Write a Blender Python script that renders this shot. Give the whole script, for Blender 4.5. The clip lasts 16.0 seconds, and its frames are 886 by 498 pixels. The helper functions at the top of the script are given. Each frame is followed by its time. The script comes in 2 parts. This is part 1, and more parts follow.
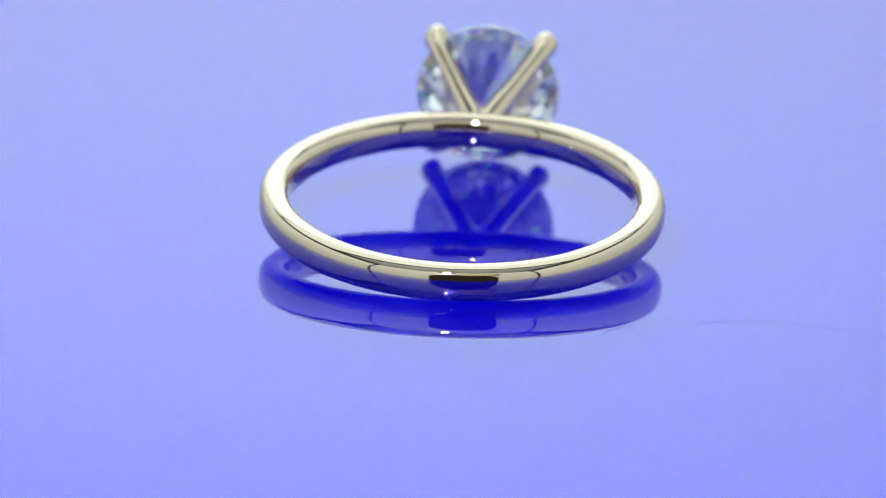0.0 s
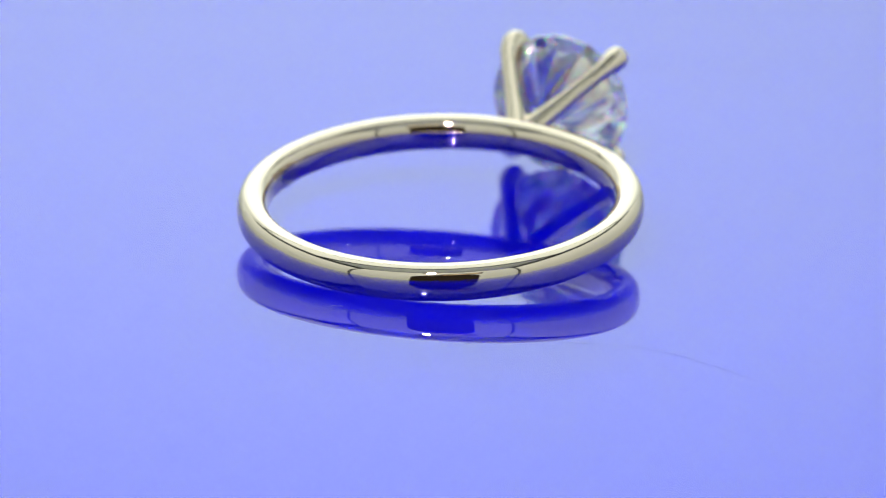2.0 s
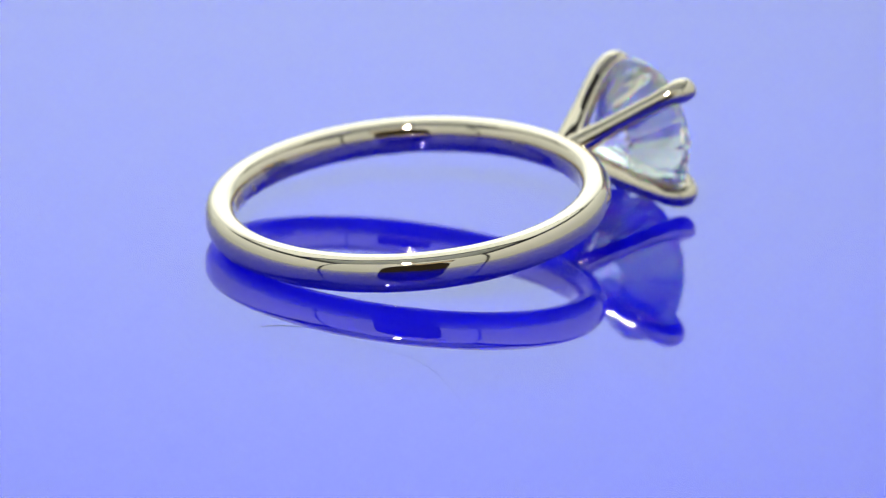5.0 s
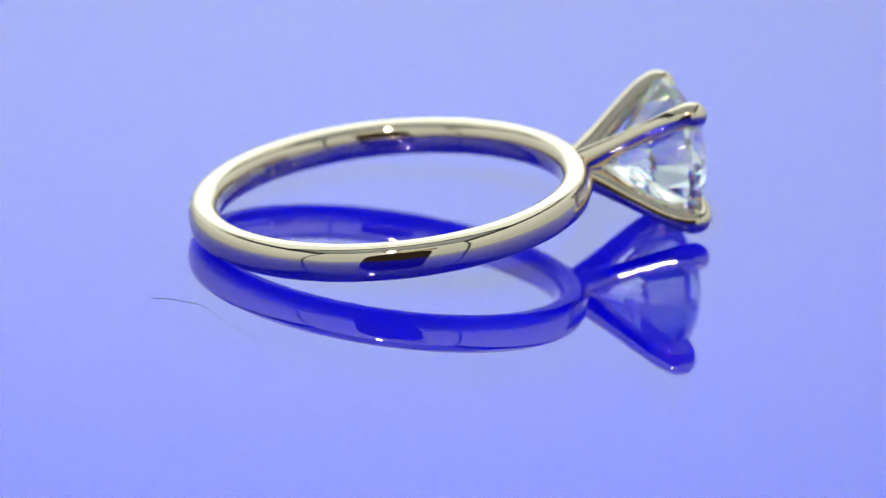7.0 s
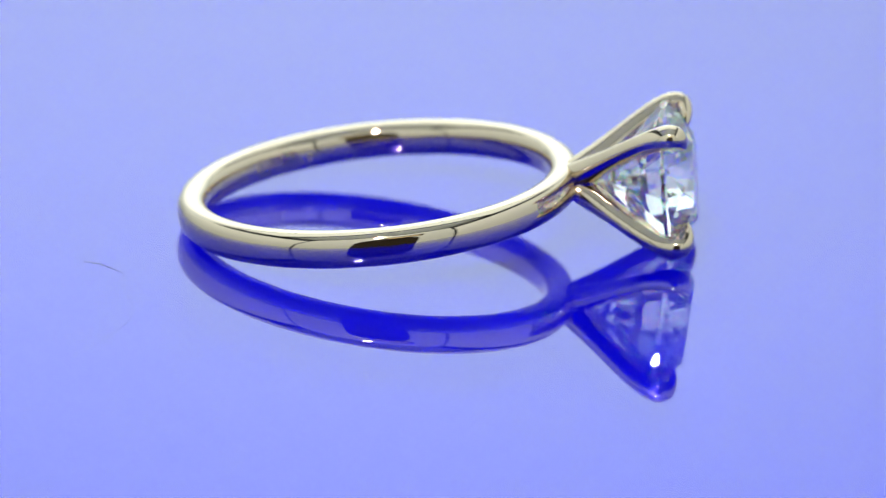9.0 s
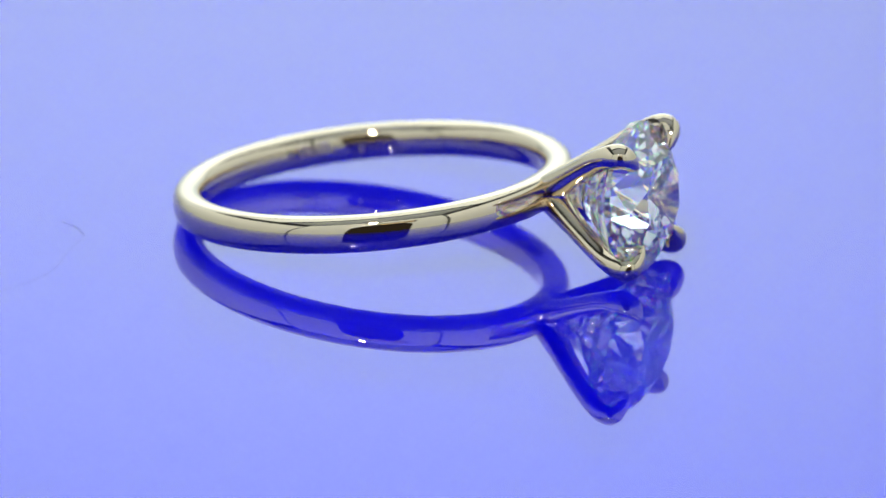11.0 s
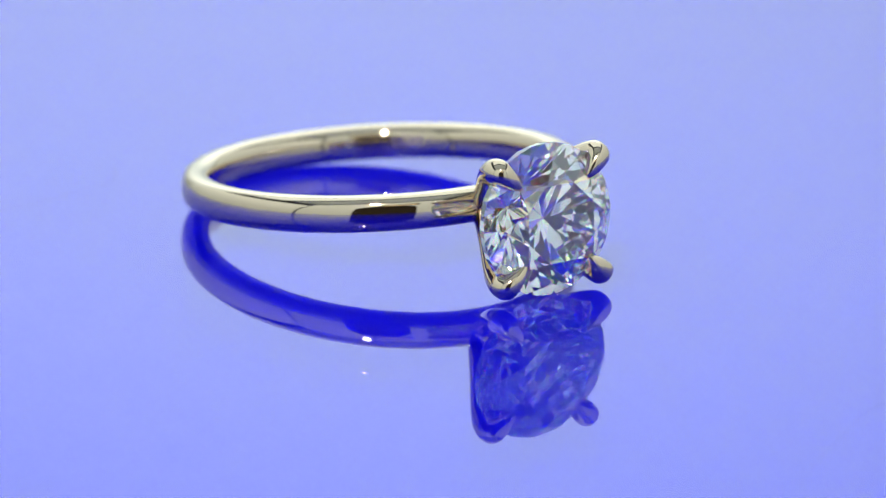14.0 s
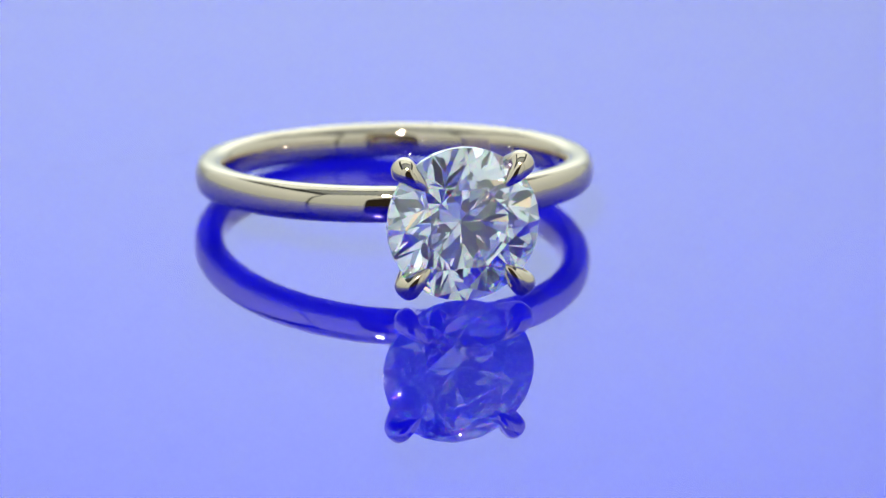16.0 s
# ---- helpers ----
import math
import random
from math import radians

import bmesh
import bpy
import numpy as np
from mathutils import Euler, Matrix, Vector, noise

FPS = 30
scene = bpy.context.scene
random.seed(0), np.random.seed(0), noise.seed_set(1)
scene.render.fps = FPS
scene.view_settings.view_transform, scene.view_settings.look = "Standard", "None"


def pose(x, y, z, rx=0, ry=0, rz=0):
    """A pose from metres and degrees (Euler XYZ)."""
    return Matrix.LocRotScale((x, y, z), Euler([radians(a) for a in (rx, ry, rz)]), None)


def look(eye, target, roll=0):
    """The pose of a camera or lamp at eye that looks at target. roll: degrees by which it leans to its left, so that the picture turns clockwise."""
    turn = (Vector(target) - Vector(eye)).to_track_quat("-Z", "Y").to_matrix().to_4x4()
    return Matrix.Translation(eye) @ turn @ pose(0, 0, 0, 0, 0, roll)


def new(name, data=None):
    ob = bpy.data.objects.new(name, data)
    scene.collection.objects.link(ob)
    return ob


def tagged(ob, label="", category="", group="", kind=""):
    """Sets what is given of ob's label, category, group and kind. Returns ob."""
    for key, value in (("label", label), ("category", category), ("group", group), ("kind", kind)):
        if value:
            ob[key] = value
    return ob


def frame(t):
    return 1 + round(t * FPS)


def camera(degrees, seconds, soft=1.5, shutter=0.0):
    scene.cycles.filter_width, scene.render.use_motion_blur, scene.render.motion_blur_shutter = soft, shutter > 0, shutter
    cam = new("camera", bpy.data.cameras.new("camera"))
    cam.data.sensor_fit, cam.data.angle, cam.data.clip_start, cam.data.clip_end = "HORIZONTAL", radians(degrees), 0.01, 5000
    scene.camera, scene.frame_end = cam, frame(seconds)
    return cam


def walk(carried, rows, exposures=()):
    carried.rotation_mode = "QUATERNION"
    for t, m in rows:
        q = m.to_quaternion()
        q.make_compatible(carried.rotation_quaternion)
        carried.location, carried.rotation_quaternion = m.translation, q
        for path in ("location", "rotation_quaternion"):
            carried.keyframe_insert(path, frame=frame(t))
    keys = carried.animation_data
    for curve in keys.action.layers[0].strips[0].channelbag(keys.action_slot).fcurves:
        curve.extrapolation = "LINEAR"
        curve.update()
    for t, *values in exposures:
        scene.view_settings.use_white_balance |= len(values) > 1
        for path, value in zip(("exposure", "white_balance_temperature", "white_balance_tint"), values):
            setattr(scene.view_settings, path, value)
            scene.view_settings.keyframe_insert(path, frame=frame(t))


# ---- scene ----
MM = 0.001

# ---- camera: a macro lens on a stand, it does not move ----
cam = camera(10.713, 16.0, soft=1.2)
EYE = Matrix(((0.999601, -0.028210, -0.001733, 0.0),
              (0.006856, 0.301523, -0.953434, -0.218272),
              (0.027419, 0.953041, 0.301596, 0.067827),
              (0, 0, 0, 1)))
walk(cam, [(0.0, EYE), (16.0, EYE)])
# a cut stone needs long light paths
scene.cycles.max_bounces = 32
scene.cycles.transmission_bounces = 32
scene.cycles.glossy_bounces = 16
# the small lamp sparkles at full strength
scene.cycles.sample_clamp_indirect = 200.0
cam.data.dof.use_dof = True
cam.data.dof.focus_distance = 0.2165
cam.data.dof.aperture_fstop = 56.0


# ---- turn of the plate: even, degrees at t seconds ----
def turn(t):
    return -10.075 * t + 0.18 * math.sin(math.pi * t / 16) * t / 16


# ---- world: the dark room round the light box ----
world = bpy.data.worlds.new("room")
scene.world = world
world.use_nodes = True
world.node_tree.nodes["Background"].inputs[0].default_value = (0.028, 0.024, 0.018, 1)
world.node_tree.nodes["Background"].inputs[1].default_value = 1.0

# unseen back diffuser: its emission is graded, growing with height, then evening out
BACK_LOW, BACK_HIGH, TOP_LIGHT, BAR_LIGHT, LED_LIGHT = 0.20, 1.78, 1.0, 0.9, 430.0
# unseen side and front walls: emission added to brighten the gold's reflections
SIDE_LOW, SIDE_HIGH, FRONT_LOW, FRONT_HIGH = 0.28, 0.90, 0.34, 0.72
COOL = (0.86, 1.02, 1.03)


# ---- materials ----
def material(name):
    m = bpy.data.materials.new(name)
    m.use_nodes = True
    return m, m.node_tree.nodes, m.node_tree.links


def plain(name, color, rough=0.5, metal=0.0, spec=0.5, grain=0.0, scale=400.0):
    m, n, l = material(name)
    b = n["Principled BSDF"]
    b.inputs["Base Color"].default_value = (*color, 1)
    b.inputs["Roughness"].default_value = rough
    b.inputs["Metallic"].default_value = metal
    b.inputs["Specular IOR Level"].default_value = spec
    if grain:
        tc = n.new("ShaderNodeTexCoord")
        t = n.new("ShaderNodeTexNoise")
        t.inputs["Scale"].default_value = scale
        t.inputs["Detail"].default_value = 6
        r = n.new("ShaderNodeMix")
        r.data_type = "RGBA"
        r.inputs[6].default_value = (*[c * (1 - grain) for c in color], 1)
        r.inputs[7].default_value = (*[min(1, c * (1 + grain)) for c in color], 1)
        l.new(tc.outputs["Object"], t.inputs["Vector"])
        l.new(t.outputs["Fac"], r.inputs[0])
        l.new(r.outputs[2], b.inputs["Base Color"])
    return m


def glow(name, color, strength):
    m, n, l = material(name)
    b = n["Principled BSDF"]
    b.inputs["Base Color"].default_value = (0.3, 0.3, 0.3, 1)
    b.inputs["Emission Color"].default_value = (*color, 1)
    b.inputs["Emission Strength"].default_value = strength
    return m


def graded_glow(name, color, low, high, z0=-0.045, z1=0.36, lean=0.0, fall=0.0):
    """A glowing wall with graded emission: it grows with height between z0 and z1; it may lean to the left and fall off
    from its middle.
    """
    m = glow(name, color, low)
    n, l = m.node_tree.nodes, m.node_tree.links

    def math_node(kind, a, b, c=0.0):
        q = n.new("ShaderNodeMath")
        q.operation = kind
        for k, v in enumerate((a, b, c)):
            if isinstance(v, float):
                q.inputs[k].default_value = v
            else:
                l.new(v, q.inputs[k])
        return q.outputs[0]
    tc = n.new("ShaderNodeTexCoord")
    xyz = n.new("ShaderNodeSeparateXYZ")
    r = n.new("ShaderNodeMapRange")
    r.interpolation_type = "SMOOTHSTEP" if fall else "LINEAR"
    r.inputs["From Min"].default_value = z0
    r.inputs["From Max"].default_value = z1
    r.inputs["To Min"].default_value = low
    r.inputs["To Max"].default_value = high
    l.new(tc.outputs["Object"], xyz.inputs[0])
    l.new(xyz.outputs["Z"], r.inputs["Value"])
    x = xyz.outputs["X"]
    side = math_node("MULTIPLY_ADD", x, -lean, 1.0)
    middle = math_node("MAXIMUM", math_node("MULTIPLY_ADD", math_node("MULTIPLY", x, x), -fall, 1.0), 0.35)
    both = math_node("MULTIPLY", math_node("MULTIPLY", side, middle), r.outputs["Result"])
    l.new(both, n["Principled BSDF"].inputs["Emission Strength"])
    return m


def gold_material(name, shine, dull):
    m, n, l = material(name)
    b = n["Principled BSDF"]
    b.inputs["Metallic"].default_value = 1.0
    tc = n.new("ShaderNodeTexCoord")
    # faint wear: slow colour drift, polishing haze and hairline marks
    slow = n.new("ShaderNodeTexNoise")
    slow.inputs["Scale"].default_value = 260.0
    slow.inputs["Detail"].default_value = 3
    ramp = n.new("ShaderNodeMix")
    ramp.data_type = "RGBA"
    ramp.inputs[6].default_value = (0.735, 0.600, 0.435, 1)
    ramp.inputs[7].default_value = (0.765, 0.630, 0.475, 1)
    haze = n.new("ShaderNodeMapRange")
    haze.inputs["To Min"].default_value = shine
    haze.inputs["To Max"].default_value = dull
    fine = n.new("ShaderNodeTexNoise")
    fine.inputs["Scale"].default_value = 1500.0
    fine.inputs["Detail"].default_value = 5
    bump = n.new("ShaderNodeBump")
    bump.inputs["Strength"].default_value = 0.05
    bump.inputs["Distance"].default_value = 0.00002
    for t in (slow, fine):
        l.new(tc.outputs["Object"], t.inputs["Vector"])
    l.new(slow.outputs["Fac"], ramp.inputs[0])
    l.new(ramp.outputs[2], b.inputs["Base Color"])
    l.new(fine.outputs["Fac"], haze.inputs["Value"])
    l.new(haze.outputs["Result"], b.inputs["Roughness"])
    l.new(fine.outputs["Fac"], bump.inputs["Height"])
    l.new(bump.outputs["Normal"], b.inputs["Normal"])
    return m


def diamond_material():
    m, n, l = material("diamond")
    n.remove(n["Principled BSDF"])
    # a small share of the light is spread into colours
    last = None
    for color, ior in (((0.94, 0.94, 0.94, 1), 2.42), ((0.06, 0, 0, 1), 2.398), ((0, 0.06, 0, 1), 2.426), ((0, 0, 0.06, 1), 2.458)):
        g = n.new("ShaderNodeBsdfGlass")
        g.inputs["Color"].default_value = color
        g.inputs["Roughness"].default_value = 0.0
        g.inputs["IOR"].default_value = ior
        if last is None:
            last = g
        else:
            a = n.new("ShaderNodeAddShader")
            l.new(last.outputs[0], a.inputs[0])
            l.new(g.outputs[0], a.inputs[1])
            last = a
    l.new(last.outputs[0], n["Material Output"].inputs["Surface"])
    return m


def acrylic_material():
    m, n, l = material("blue_acrylic")
    b = n["Principled BSDF"]
    b.inputs["Base Color"].default_value = (0.06, 0.045, 0.98, 1)
    b.inputs["Transmission Weight"].default_value = 1.0
    b.inputs["IOR"].default_value = 1.5
    b.inputs["Roughness"].default_value = 0.0
    return m


GOLD = gold_material("polished_gold", 0.02, 0.055)
FROST = gold_material("frosted_gold", 0.30, 0.45)
DIAMOND = diamond_material()
ACRYLIC = acrylic_material()
BOARD = plain("blue_board", (0.006, 0.005, 0.68), 0.0, 0, 0.5, 0.05, 60)
BOARD.node_tree.nodes["Principled BSDF"].inputs["IOR"].default_value = 1.7
WHITE = plain("white_fabric", (0.70, 0.73, 0.73), 0.8, 0, 0.2, 0.03, 300)
DARK = plain("black_aluminium", (0.045, 0.045, 0.05), 0.45, 0, 0.4, 0.2, 200)
BRONZE = plain("lamp_housing", (0.055, 0.038, 0.022), 0.4, 0, 0.5, 0.25, 150)
BASE = plain("turntable_plastic", (0.05, 0.05, 0.055), 0.4, 0, 0.5, 0.1, 100)
LINT = plain("lint_fibre", (0.15, 0.16, 0.28), 0.7, 0, 0.3, 0.2, 900)
BACK_GLOW = graded_glow("back_diffuser", COOL, BACK_LOW, BACK_HIGH, -0.05, 0.14, 0.7, 16.0)
TOP_GLOW = glow("top_diffuser", COOL, TOP_LIGHT)
SIDE_GLOW = graded_glow("side_wall_glow", COOL, SIDE_LOW, SIDE_HIGH)
FRONT_GLOW = graded_glow("front_wall_glow", COOL, FRONT_LOW, FRONT_HIGH)
BAR = glow("light_bar_diffuser", (1.0, 0.80, 0.34), BAR_LIGHT)
LED = glow("led_chip", (1.0, 0.98, 0.92), LED_LIGHT)


# ---- mesh helpers ----
def mesh_of(name, bm, mat, smooth=False):
    me = bpy.data.meshes.new(name)
    bm.normal_update()
    bm.to_mesh(me)
    bm.free()
    me.materials.append(mat)
    if smooth:
        for f in me.polygons:
            f.use_smooth = True
    return me


def part(name, bm, mat, parent, label="", smooth=False):
    ob = new(name, mesh_of(name, bm, mat, smooth))
    ob.parent = parent
    return tagged(ob, label)


def thing(name, bm, mat, label, category, kind="", smooth=False):
    return tagged(new(name, mesh_of(name, bm, mat, smooth)), label, category, "", kind)


def box(bm, x0, x1, y0, y1, z0, z1, bevel=0.0):
    m = Matrix.LocRotScale(((x0 + x1) / 2, (y0 + y1) / 2, (z0 + z1) / 2), None, (x1 - x0, y1 - y0, z1 - z0))
    made = bmesh.ops.create_cube(bm, size=1, matrix=m)
    if bevel:
        edges = list({e for v in made["verts"] for e in v.link_edges})
        bmesh.ops.bevel(bm, geom=edges, offset=bevel, segments=2, affect="EDGES")
    return bm


def disc(bm, radius, z0, z1, bevel=0.0, sides=128):
    made = bmesh.ops.create_cone(bm, cap_ends=True, segments=sides, radius1=radius, radius2=radius, depth=z1 - z0,
                                 matrix=Matrix.Translation((0, 0, (z0 + z1) / 2)))
    if bevel:
        edges = [e for e in bm.edges if abs(e.verts[0].co.z - e.verts[1].co.z) < 1e-7 and len(e.link_faces) == 2]
        bmesh.ops.bevel(bm, geom=edges, offset=bevel, segments=3, affect="EDGES")
    return bm


def smooth_line(points, steps):
    """Catmull-Rom through rows of numbers."""
    p = [np.array(q, float) for q in points]
    p = [2 * p[0] - p[1]] + p + [2 * p[-1] - p[-2]]
    out = []
    for i in range(1, len(p) - 2):
        for k in range(steps):
            u = k / steps
            out.append(0.5 * (2 * p[i] + (p[i + 1] - p[i - 1]) * u + (2 * p[i - 1] - 5 * p[i] + 4 * p[i + 1] - p[i + 2]) * u * u
                              + (3 * p[i] - p[i - 1] - 3 * p[i + 1] + p[i + 2]) * u ** 3))
    out.append(p[-2])
    return out


def tube(bm, line, side, sides=20, wide=1.0, deep=1.0, square=1.0):
    """A tube along rows of (x, y, z, radius); side is a vector across the bend, along which the section is wide times the radius."""
    rings = []
    side = Vector(side).normalized()
    pts = [Vector(q[:3]) for q in line]
    for i, q in enumerate(line):
        d = (pts[min(i + 1, len(pts) - 1)] - pts[max(i - 1, 0)]).normalized()
        s = (side - d * side.dot(d)).normalized()
        up = d.cross(s)
        ring = []
        for k in range(sides):
            a = 2 * math.pi * k / sides
            c, h = math.cos(a), math.sin(a)
            e = square if len(q) < 6 else float(q[5])
            c, h = math.copysign(abs(c) ** e, c), math.copysign(abs(h) ** e, h)
            ring.append(bm.verts.new(pts[i] + (s * c * (wide if len(q) < 5 else float(q[4])) + up * h * deep) * float(q[3])))
        rings.append(ring)
    for a, b in zip(rings, rings[1:]):
        for k in range(sides):
            bm.faces.new((a[k], a[(k + 1) % sides], b[(k + 1) % sides], b[k]))
    for ring, flip, i in ((rings[0], True, 0), (rings[-1], False, -1)):
        bm.faces.new(ring[::-1] if flip else ring)
    bmesh.ops.recalc_face_normals(bm, faces=bm.faces)
    return bm


# ---- light box ----
BXL, BXR, BY0, BY1, BZ0, BZ1 = -0.287, 0.222, -0.25, 0.36, -0.045, 0.36
T = 0.004
WZ, FZ = 0.27, 0.33


def build_light_box():
    def wall(name, b, mat, label, category="panel"):
        bm = bmesh.new()
        box(bm, *b)
        return thing(name, bm, mat, label, category, "structure")
    wall("wall_back", (BXL, BXR, BY1, BY1 + T, BZ0, BZ1), BACK_GLOW, "bright white backlit diffuser wall of the light box")
    wall("wall_left", (BXL - T, BXL, BY0, BY1, BZ0, WZ), SIDE_GLOW, "white side of the light box with an added glow")
    wall("wall_right", (BXR, BXR + T, BY0, BY1, BZ0, WZ), SIDE_GLOW, "white side of the light box with an added glow")
    wall("ceiling", (BXL, BXR, BY0, BY1, BZ1, BZ1 + T), WHITE, "white fabric top of the light box", "ceiling")
    wall("ceiling_light", (BXL + 0.03, BXR - 0.03, 0.04, BY1 - 0.02, BZ1 - 0.012, BZ1), TOP_GLOW, "white glowing diffuser panel of the light box", "light panel")
    wall("trim_7", (BXL + 0.018, BXR - 0.018, -0.008, 0.037, BZ1 - 0.014, BZ1), DARK, "black aluminium frame bar of the light box", "frame")
    wall("floor", (BXL - T, BXR + T, BY0 - T, BY1 + T, BZ0 - T, BZ0), WHITE, "white fabric floor of the light box", "floor")
    # unseen front with its opening for the lens, given a glow
    bm = bmesh.new()
    cx, rad, cz = 0.009, 0.083, 0.09
    box(bm, BXL, cx - rad, BY0 - T, BY0, BZ0, FZ)
    box(bm, cx + rad, BXR, BY0 - T, BY0, BZ0, FZ)
    n = 24
    for k in range(n):
        a0, a1 = math.pi * (1 - k / n), math.pi * (1 - (k + 1) / n)
        pts = [(cx + rad * math.cos(a0), cz + rad * math.sin(a0)), (cx + rad * math.cos(a1), cz + rad * math.sin(a1)),
               (cx + rad * math.cos(a1), FZ), (cx + rad * math.cos(a0), FZ)]
        back = [bm.verts.new((x, BY0 - T, z)) for x, z in pts]
        fore = [bm.verts.new((x, BY0, z)) for x, z in pts]
        bm.faces.new(back[::-1])
        bm.faces.new(fore)
        bm.faces.new((back[0], back[1], fore[1], fore[0]))
    bmesh.ops.recalc_face_normals(bm, faces=bm.faces)
    thing("wall_front", bm, FRONT_GLOW, "white front of the light box with an opening and an added glow", "panel", "structure")
    # dark frame bars along the front edges
    w = 0.009
    for k, b in enumerate(((BXL, BXL + 0.005, BY0, BY0 + w, BZ0, FZ), (BXR - 0.005, BXR, BY0, BY0 + w, BZ0, FZ),
                           (BXL, BXR, BY0 - T, BY0 + w, FZ, BZ1), (BXL + 0.03, BXR - 0.03, BY1 - w, BY1, BZ1 - w, BZ1),
                           (BXL - T, BXL + w, BY0 + w, BY1, WZ, BZ1), (BXR - w, BXR + T, BY0 + w, BY1, WZ, BZ1))):
        wall("trim_%d" % (k + 1), b, DARK, "black aluminium frame bar of the light box", "frame")


def build_led_lamp():
    lamp = tagged(new("led_spotlight"), "small warm white spotlight in a dark bronze housing", "spotlight")
    lamp.matrix_basis = look((-0.030, -0.205, 0.235), (0, 0, 0))
    bm = bmesh.new()
    disc(bm, 0.022, 0.001, 0.030, 0.002, 48)
    part("housing", bm, BRONZE, lamp)
    bm = bmesh.new()
    disc(bm, 0.0094, -0.0008, 0.0012, 0.0003, 32)
    part("lens", bm, LED, lamp, "glowing warm white lens")


def build_light_bar():
    bar = tagged(new("light_bar"), "slim warm light bar beside the spotlight", "light bar")
    bar.matrix_basis = look((0.042, -0.236, 0.170), (0, 0, 0))
    bm = bmesh.new()
    box(bm, -0.052, 0.052, -0.026, 0.026, 0.001, 0.012, 0.002)
    part("housing", bm, BRONZE, bar)
    bm = bmesh.new()
    box(bm, -0.045, 0.045, -0.009, 0.009, -0.001, 0.002, 0.0006)
    part("diffuser", bm, BAR, bar, "glowing warm diffuser strip")


build_light_box()
build_led_lamp()
build_light_bar()


# ---- turntable ----
def build_turntable():
    base = tagged(new("turntable"), "flat round turntable base under the plate", "turntable")
    base.location = (0, 0, BZ0)
    bm = bmesh.new()
    disc(bm, 0.10, 0.0, 0.022, 0.002, 96)
    part("body", bm, BASE, base, smooth=False)
    bm = bmesh.new()
    disc(bm, 0.02, 0.022, -BZ0 - 0.006, 0.0, 48)
    part("spindle", bm, BASE, base)

    plate = tagged(new("display_plate"), "glossy royal blue acrylic plate, slowly turning", "plate")
    bm = bmesh.new()
    disc(bm, 0.15, -0.0034, 0.0, 0.0004, 192)
    sheet = part("acrylic_sheet", bm, ACRYLIC, plate, "clear glossy blue acrylic")
    sheet.visible_shadow = False
    bm = bmesh.new()
    disc(bm, 0.1485, -0.006, -0.003, 0.0, 192)
    part("backing_board", bm, BOARD, plate, "plain blue board under the acrylic")
    return plate


PLATE = build_turntable()


# ---- ring ----
RC, BT, BW = 8.966, 0.734, 0.878
# the head sits a touch askew on the band
HEAD = pose(9.418 * MM, 0, 0, 0.58, 1.15, 0.62) @ pose(-9.5 * MM, 0, 0)
SPREAD = 0.959


def build_band(ring):
    """Rounded band, a little slimmer towards the stone."""
    bm = bmesh.new()
    n, k = 256, 72
    rows = []
    for i in range(n):
        a = 2 * math.pi * i / n
        near = max(0.0, math.cos(a)) ** 6
        w, h = BW * (1 - 0.03 * near), BT
        row = []
        for j in range(k):
            b = 2 * math.pi * j / k
            c, s = math.cos(b), math.sin(b)
            # a low dome outside with full shoulders, inside a flatter comfort fit
            e = 0.78 if c > 0 else 0.8
            r = RC + h * math.copysign(abs(c) ** e, c)
            row.append(bm.verts.new((r * math.cos(a) * MM, r * math.sin(a) * MM, w * math.copysign(abs(s) ** 0.85, s) * MM)))
        rows.append(row)
    for i in range(n):
        for j in range(k):
            bm.faces.new((rows[i][j], rows[(i + 1) % n][j], rows[(i + 1) % n][(j + 1) % k], rows[i][(j + 1) % k]))
    bmesh.ops.recalc_face_normals(bm, faces=bm.faces)
    part("band", bm, GOLD, ring, "polished pale yellow gold band", True)


def build_engraving(ring):
    """Worn marks inside the band, too small to read: plain upright bars."""
    for deg, wide, tall in ((142.6, 0.10, 0.56), (140.9, 0.10, 0.56), (139.3, 0.16, 0.50), (137.6, 0.10, 0.56), (136.1, 0.10, 0.56),
                            (134.4, 0.16, 0.50), (132.8, 0.10, 0.56), (121.3, 0.14, 0.30)):
        bm = bmesh.new()
        box(bm, -0.014 * MM, 0.05 * MM, -wide / 2 * MM, wide / 2 * MM, -tall / 2 * MM, tall / 2 * MM, 0.006 * MM)
        a = radians(deg)
        at = (8.238 * MM * math.cos(a), 8.238 * MM * math.sin(a), (0.10 if deg > 125 else -0.18) * MM)
        bmesh.ops.transform(bm, matrix=Matrix.LocRotScale(at, Euler((0, 0, a)), (1, 1, 1)), verts=bm.verts)
        part("engraved_mark", bm, FROST, ring, "frosted engraved mark inside the band")


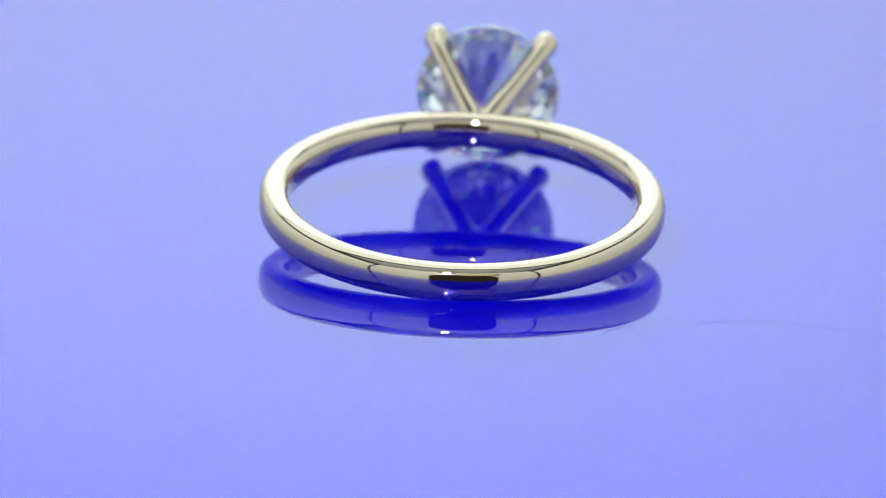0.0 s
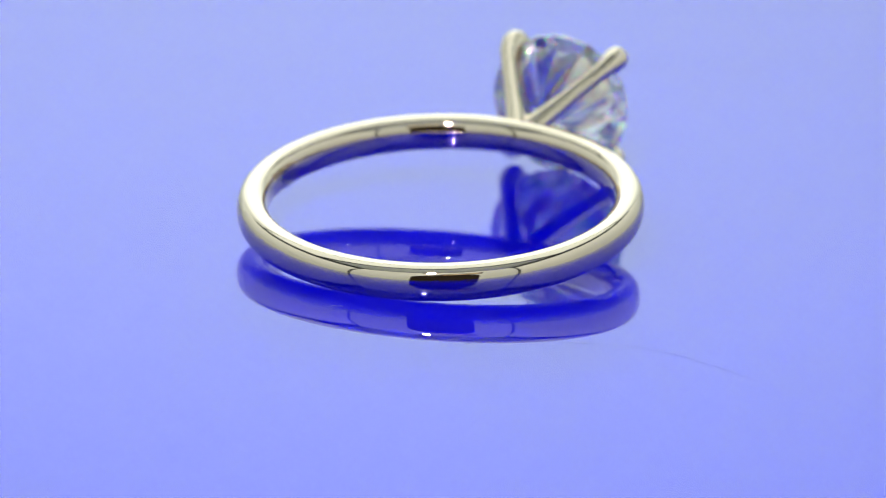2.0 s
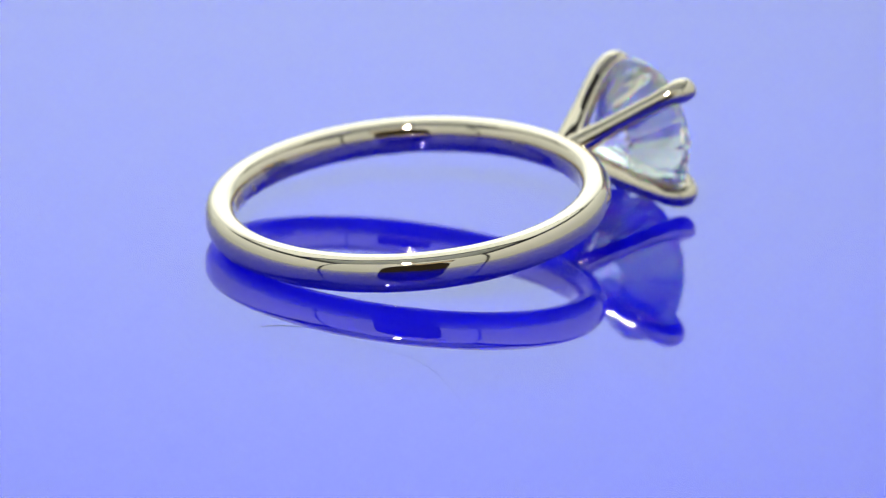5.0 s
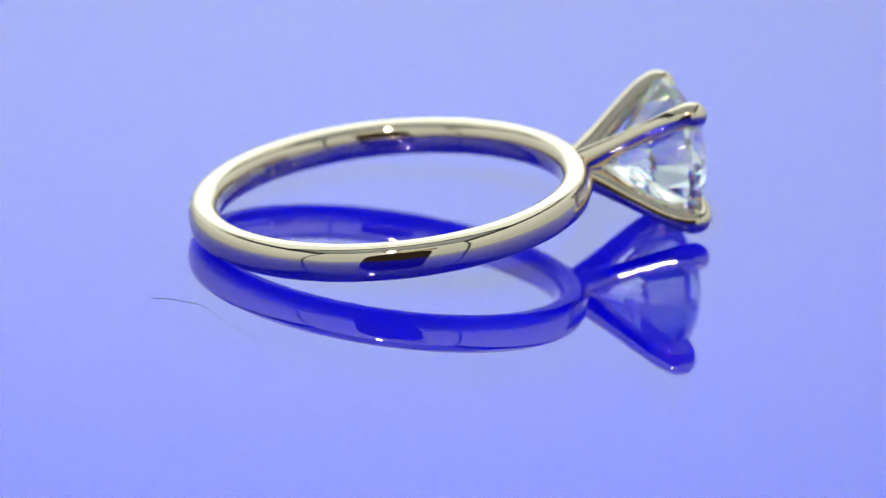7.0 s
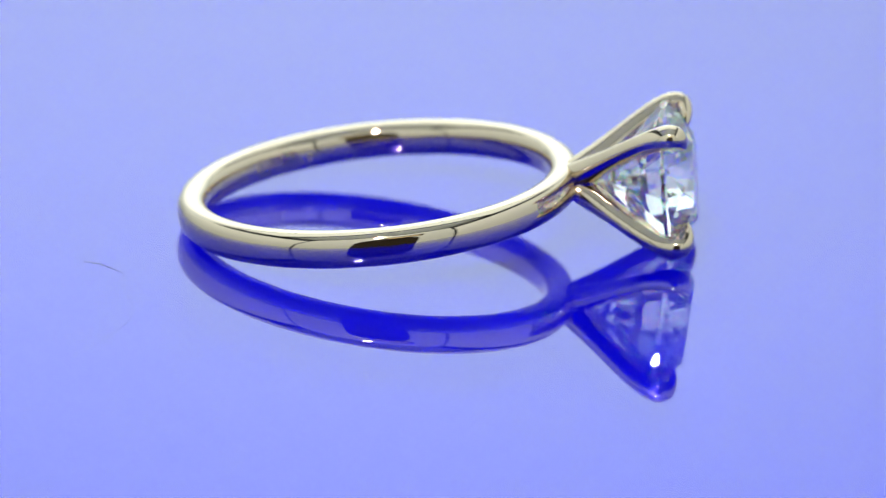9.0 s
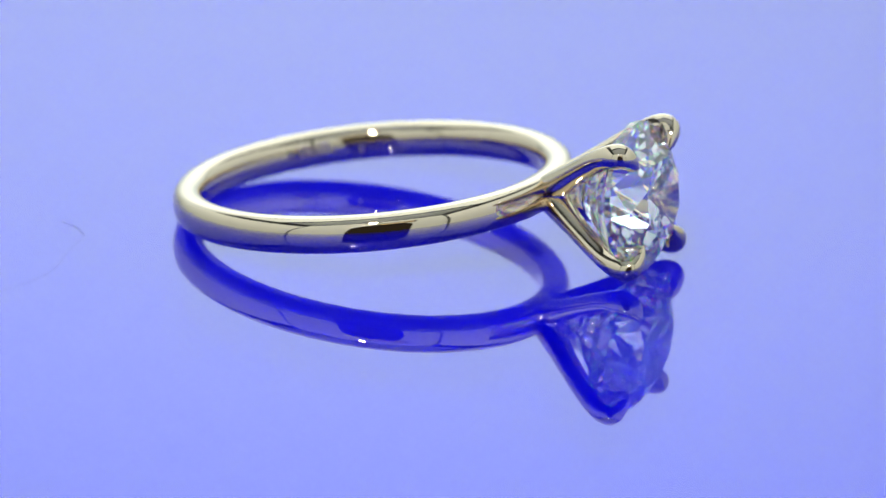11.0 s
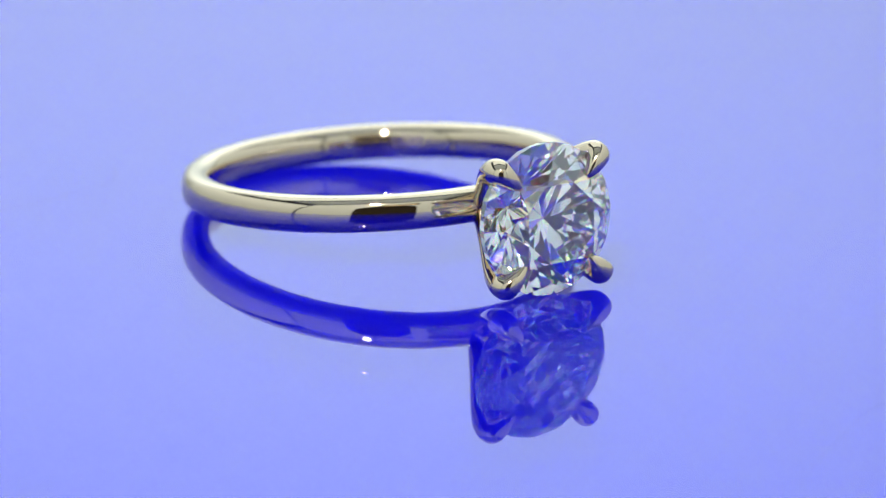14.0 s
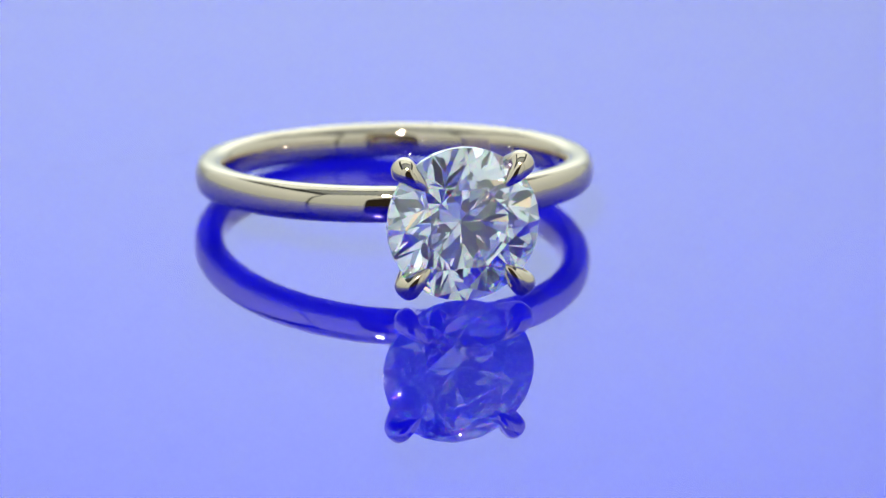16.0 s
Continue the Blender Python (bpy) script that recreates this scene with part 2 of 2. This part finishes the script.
def build_head(ring):
    bm = bmesh.new()
    tube(bm, [(q[0] * MM, 0, 0, q[1] * MM) for q in smooth_line([(9.2, 0.74), (9.8, 0.84), (10.35, 0.80), (10.66, 0.52), (10.76, 0.1)], 4)], (0, 1, 0), 28)
    part("head_base", bm, GOLD, ring, "", True)
    # one prong: distance out, spread, radius
    line = smooth_line([(9.40, 0.30, 0.60), (10.2, 0.92, 0.60), (11.4, 2.03, 0.49), (12.7, 3.14, 0.48), (13.6, 3.78, 0.50), (14.25, 4.06, 0.52),
                        (14.62, 4.03, 0.48), (14.80, 3.70, 0.39), (14.87, 3.30, 0.30), (14.90, 2.95, 0.18), (14.90, 2.66, 0.04)], 5)
    # the four prongs are bent by hand, each a little differently
    for sy, sz, fy, fz in ((1, 1, 1, 1), (-1, 1, 1.03, 1), (-1, -1, 1, 1), (1, -1, 0.985, 1.06)):
        bm = bmesh.new()
        q = math.sqrt(0.5) * SPREAD
        rows = [(p[0] * MM, (p[1] - 0.08) * q * sy * fy * MM, (p[1] - 0.08) * q * sz * fz * MM, p[2] * MM, 0.92 + 0.25 * min(1.0, max(0.0, (p[0] - 13.2) / 1.2)),
                 0.78 + 0.10 * min(1.0, max(0.0, (p[0] - 13.4) / 0.9))) for p in line]
        tube(bm, rows, Vector((1, 0, 0)).cross(Vector((0, sy, sz))), 32, 0.95, 1.12, 0.68)
        bmesh.ops.transform(bm, matrix=HEAD, verts=bm.verts)
        part("prong", bm, GOLD, ring, "", True)


def build_stone(ring):
    """Round brilliant: table, stars, kites, upper and lower halves, pavilion mains."""
    R, GX = 3.585, 14.048
    girdle, crown, pav, table, star = 0.05, 0.155 * 2, 0.43 * 2, 0.55, 0.80
    bm = bmesh.new()

    def vert(r, deg, z):
        a = radians(deg + 22.5)
        return bm.verts.new(((GX + z * R) * MM, r * R * math.cos(a) * MM, r * R * math.sin(a) * MM))
    zt, zu, zl, zc = girdle + crown, girdle, -girdle, -girdle - pav
    c = math.cos(radians(22.5))
    zm = zt + (zu - zt) * (star * c - table) / (1 - table)
    low = 0.24
    zp = zc + (zl - zc) * low * c
    tv = [vert(table, 45 * i, zt) for i in range(8)]
    mv = [vert(star, 45 * i + 22.5, zm) for i in range(8)]
    up = [vert(1, 22.5 * i, zu) for i in range(16)]
    dn = [vert(1, 22.5 * i, zl) for i in range(16)]
    pv = [vert(low, 45 * i + 22.5, zp) for i in range(8)]
    culet = vert(0, 0, zc)
    bm.faces.new(tv)

    def bulge(apex, a, b):
        """A point of the round girdle between a and b, in the plane of the facet through the apex."""
        normal = (a.co - apex.co).cross(b.co - apex.co)
        mid = (a.co + b.co) / 2
        r = Vector((0, mid.y, mid.z)).normalized() * R * MM
        x = apex.co.x - (normal.y * (r.y - apex.co.y) + normal.z * (r.z - apex.co.z)) / normal.x
        return bm.verts.new((x, r.y, r.z))
    ub, db = [], []
    for k in range(16):
        ub.append(bulge(mv[k // 2], up[k], up[(k + 1) % 16]))
        db.append(bulge(pv[k // 2], dn[k], dn[(k + 1) % 16]))
    for i in range(8):
        j = (i + 1) % 8
        bm.faces.new((tv[i], mv[i], tv[j]))
        bm.faces.new((tv[i], mv[i - 1], up[2 * i], mv[i]))
        bm.faces.new((culet, pv[i - 1], dn[2 * i], pv[i]))
        for k in (2 * i, 2 * i + 1):
            bm.faces.new((mv[i], up[k], ub[k], up[(k + 1) % 16]))
            bm.faces.new((pv[i], dn[k], db[k], dn[(k + 1) % 16]))
    for k in range(16):
        j = (k + 1) % 16
        bm.faces.new((up[k], ub[k], db[k], dn[k]))
        bm.faces.new((ub[k], up[j], dn[j], db[k]))
    bmesh.ops.recalc_face_normals(bm, faces=bm.faces)
    bmesh.ops.transform(bm, matrix=HEAD, verts=bm.verts)
    part("diamond", bm, DIAMOND, ring, "round brilliant cut clear diamond")


def build_ring():
    ring = tagged(new("solitaire_ring"), "yellow gold solitaire ring with round diamond lying on blue plate", "ring")
    build_band(ring)
    build_engraving(ring)
    build_head(ring)
    build_stone(ring)
    return ring


RING = build_ring()
RING_POSE = pose(1.245 * MM, -2.777 * MM, 1.990 * MM, 0.64, -6.93, 84.88)


# ---- lint on the plate ----
def build_fibre(name, label, points, radius):
    bm = bmesh.new()
    rows = [(q[0] * MM, q[1] * MM, radius * MM, radius * MM * (q[2] if len(q) > 2 else 1)) for q in smooth_line(points, 6)]
    tube(bm, rows, (0, 0, 1), 6)
    return thing(name, bm, LINT, label, "lint", smooth=True)


LINTS = [
    build_fibre("hair", "long fine curved dark hair lying on the blue plate",
                [(7.55, -16.35, 1), (7.9, -15.55, 1), (8.7, -14.75, 0.75), (9.35, -14.36, 0.36), (11.4, -14.15, 0.36), (12.5, -13.88, 0.35),
                 (14.5, -13.5, 0.36), (16.5, -13.65, 0.36), (18.25, -14.3, 0.32), (20.4, -15.25, 0.28), (21.8, -15.9, 0.22), (23.4, -16.5, 0.15)], 0.010),
    build_fibre("hair", "fine pale curved hair lying on the blue plate",
                [(9.4, 36.3), (7.9, 35.3), (4.95, 33.6), (2.65, 32.3), (0.6, 31.4), (-0.95, 31.25)], 0.004),
    build_fibre("lint_fibre", "tiny curled grey lint fibre on the blue plate",
                [(-11.40, 6.72), (-11.31, 6.52), (-11.15, 6.55), (-11.17, 6.69), (-11.30, 6.67), (-11.05, 6.42)], 0.005),
    build_fibre("lint_fibre", "tiny faint straight lint speck on the blue plate",
                [(0.05, -13.83), (0.2, -13.7), (0.35, -13.66), (0.55, -13.54)], 0.006),
]


def motions():
    times = [float(t) for t in range(17)]
    rows = [(t, pose(0, 0, 0, 0, 0, turn(t))) for t in times]
    walk(RING, [(t, m @ RING_POSE) for t, m in rows])
    for ob in [PLATE] + LINTS:
        walk(ob, rows)


motions()
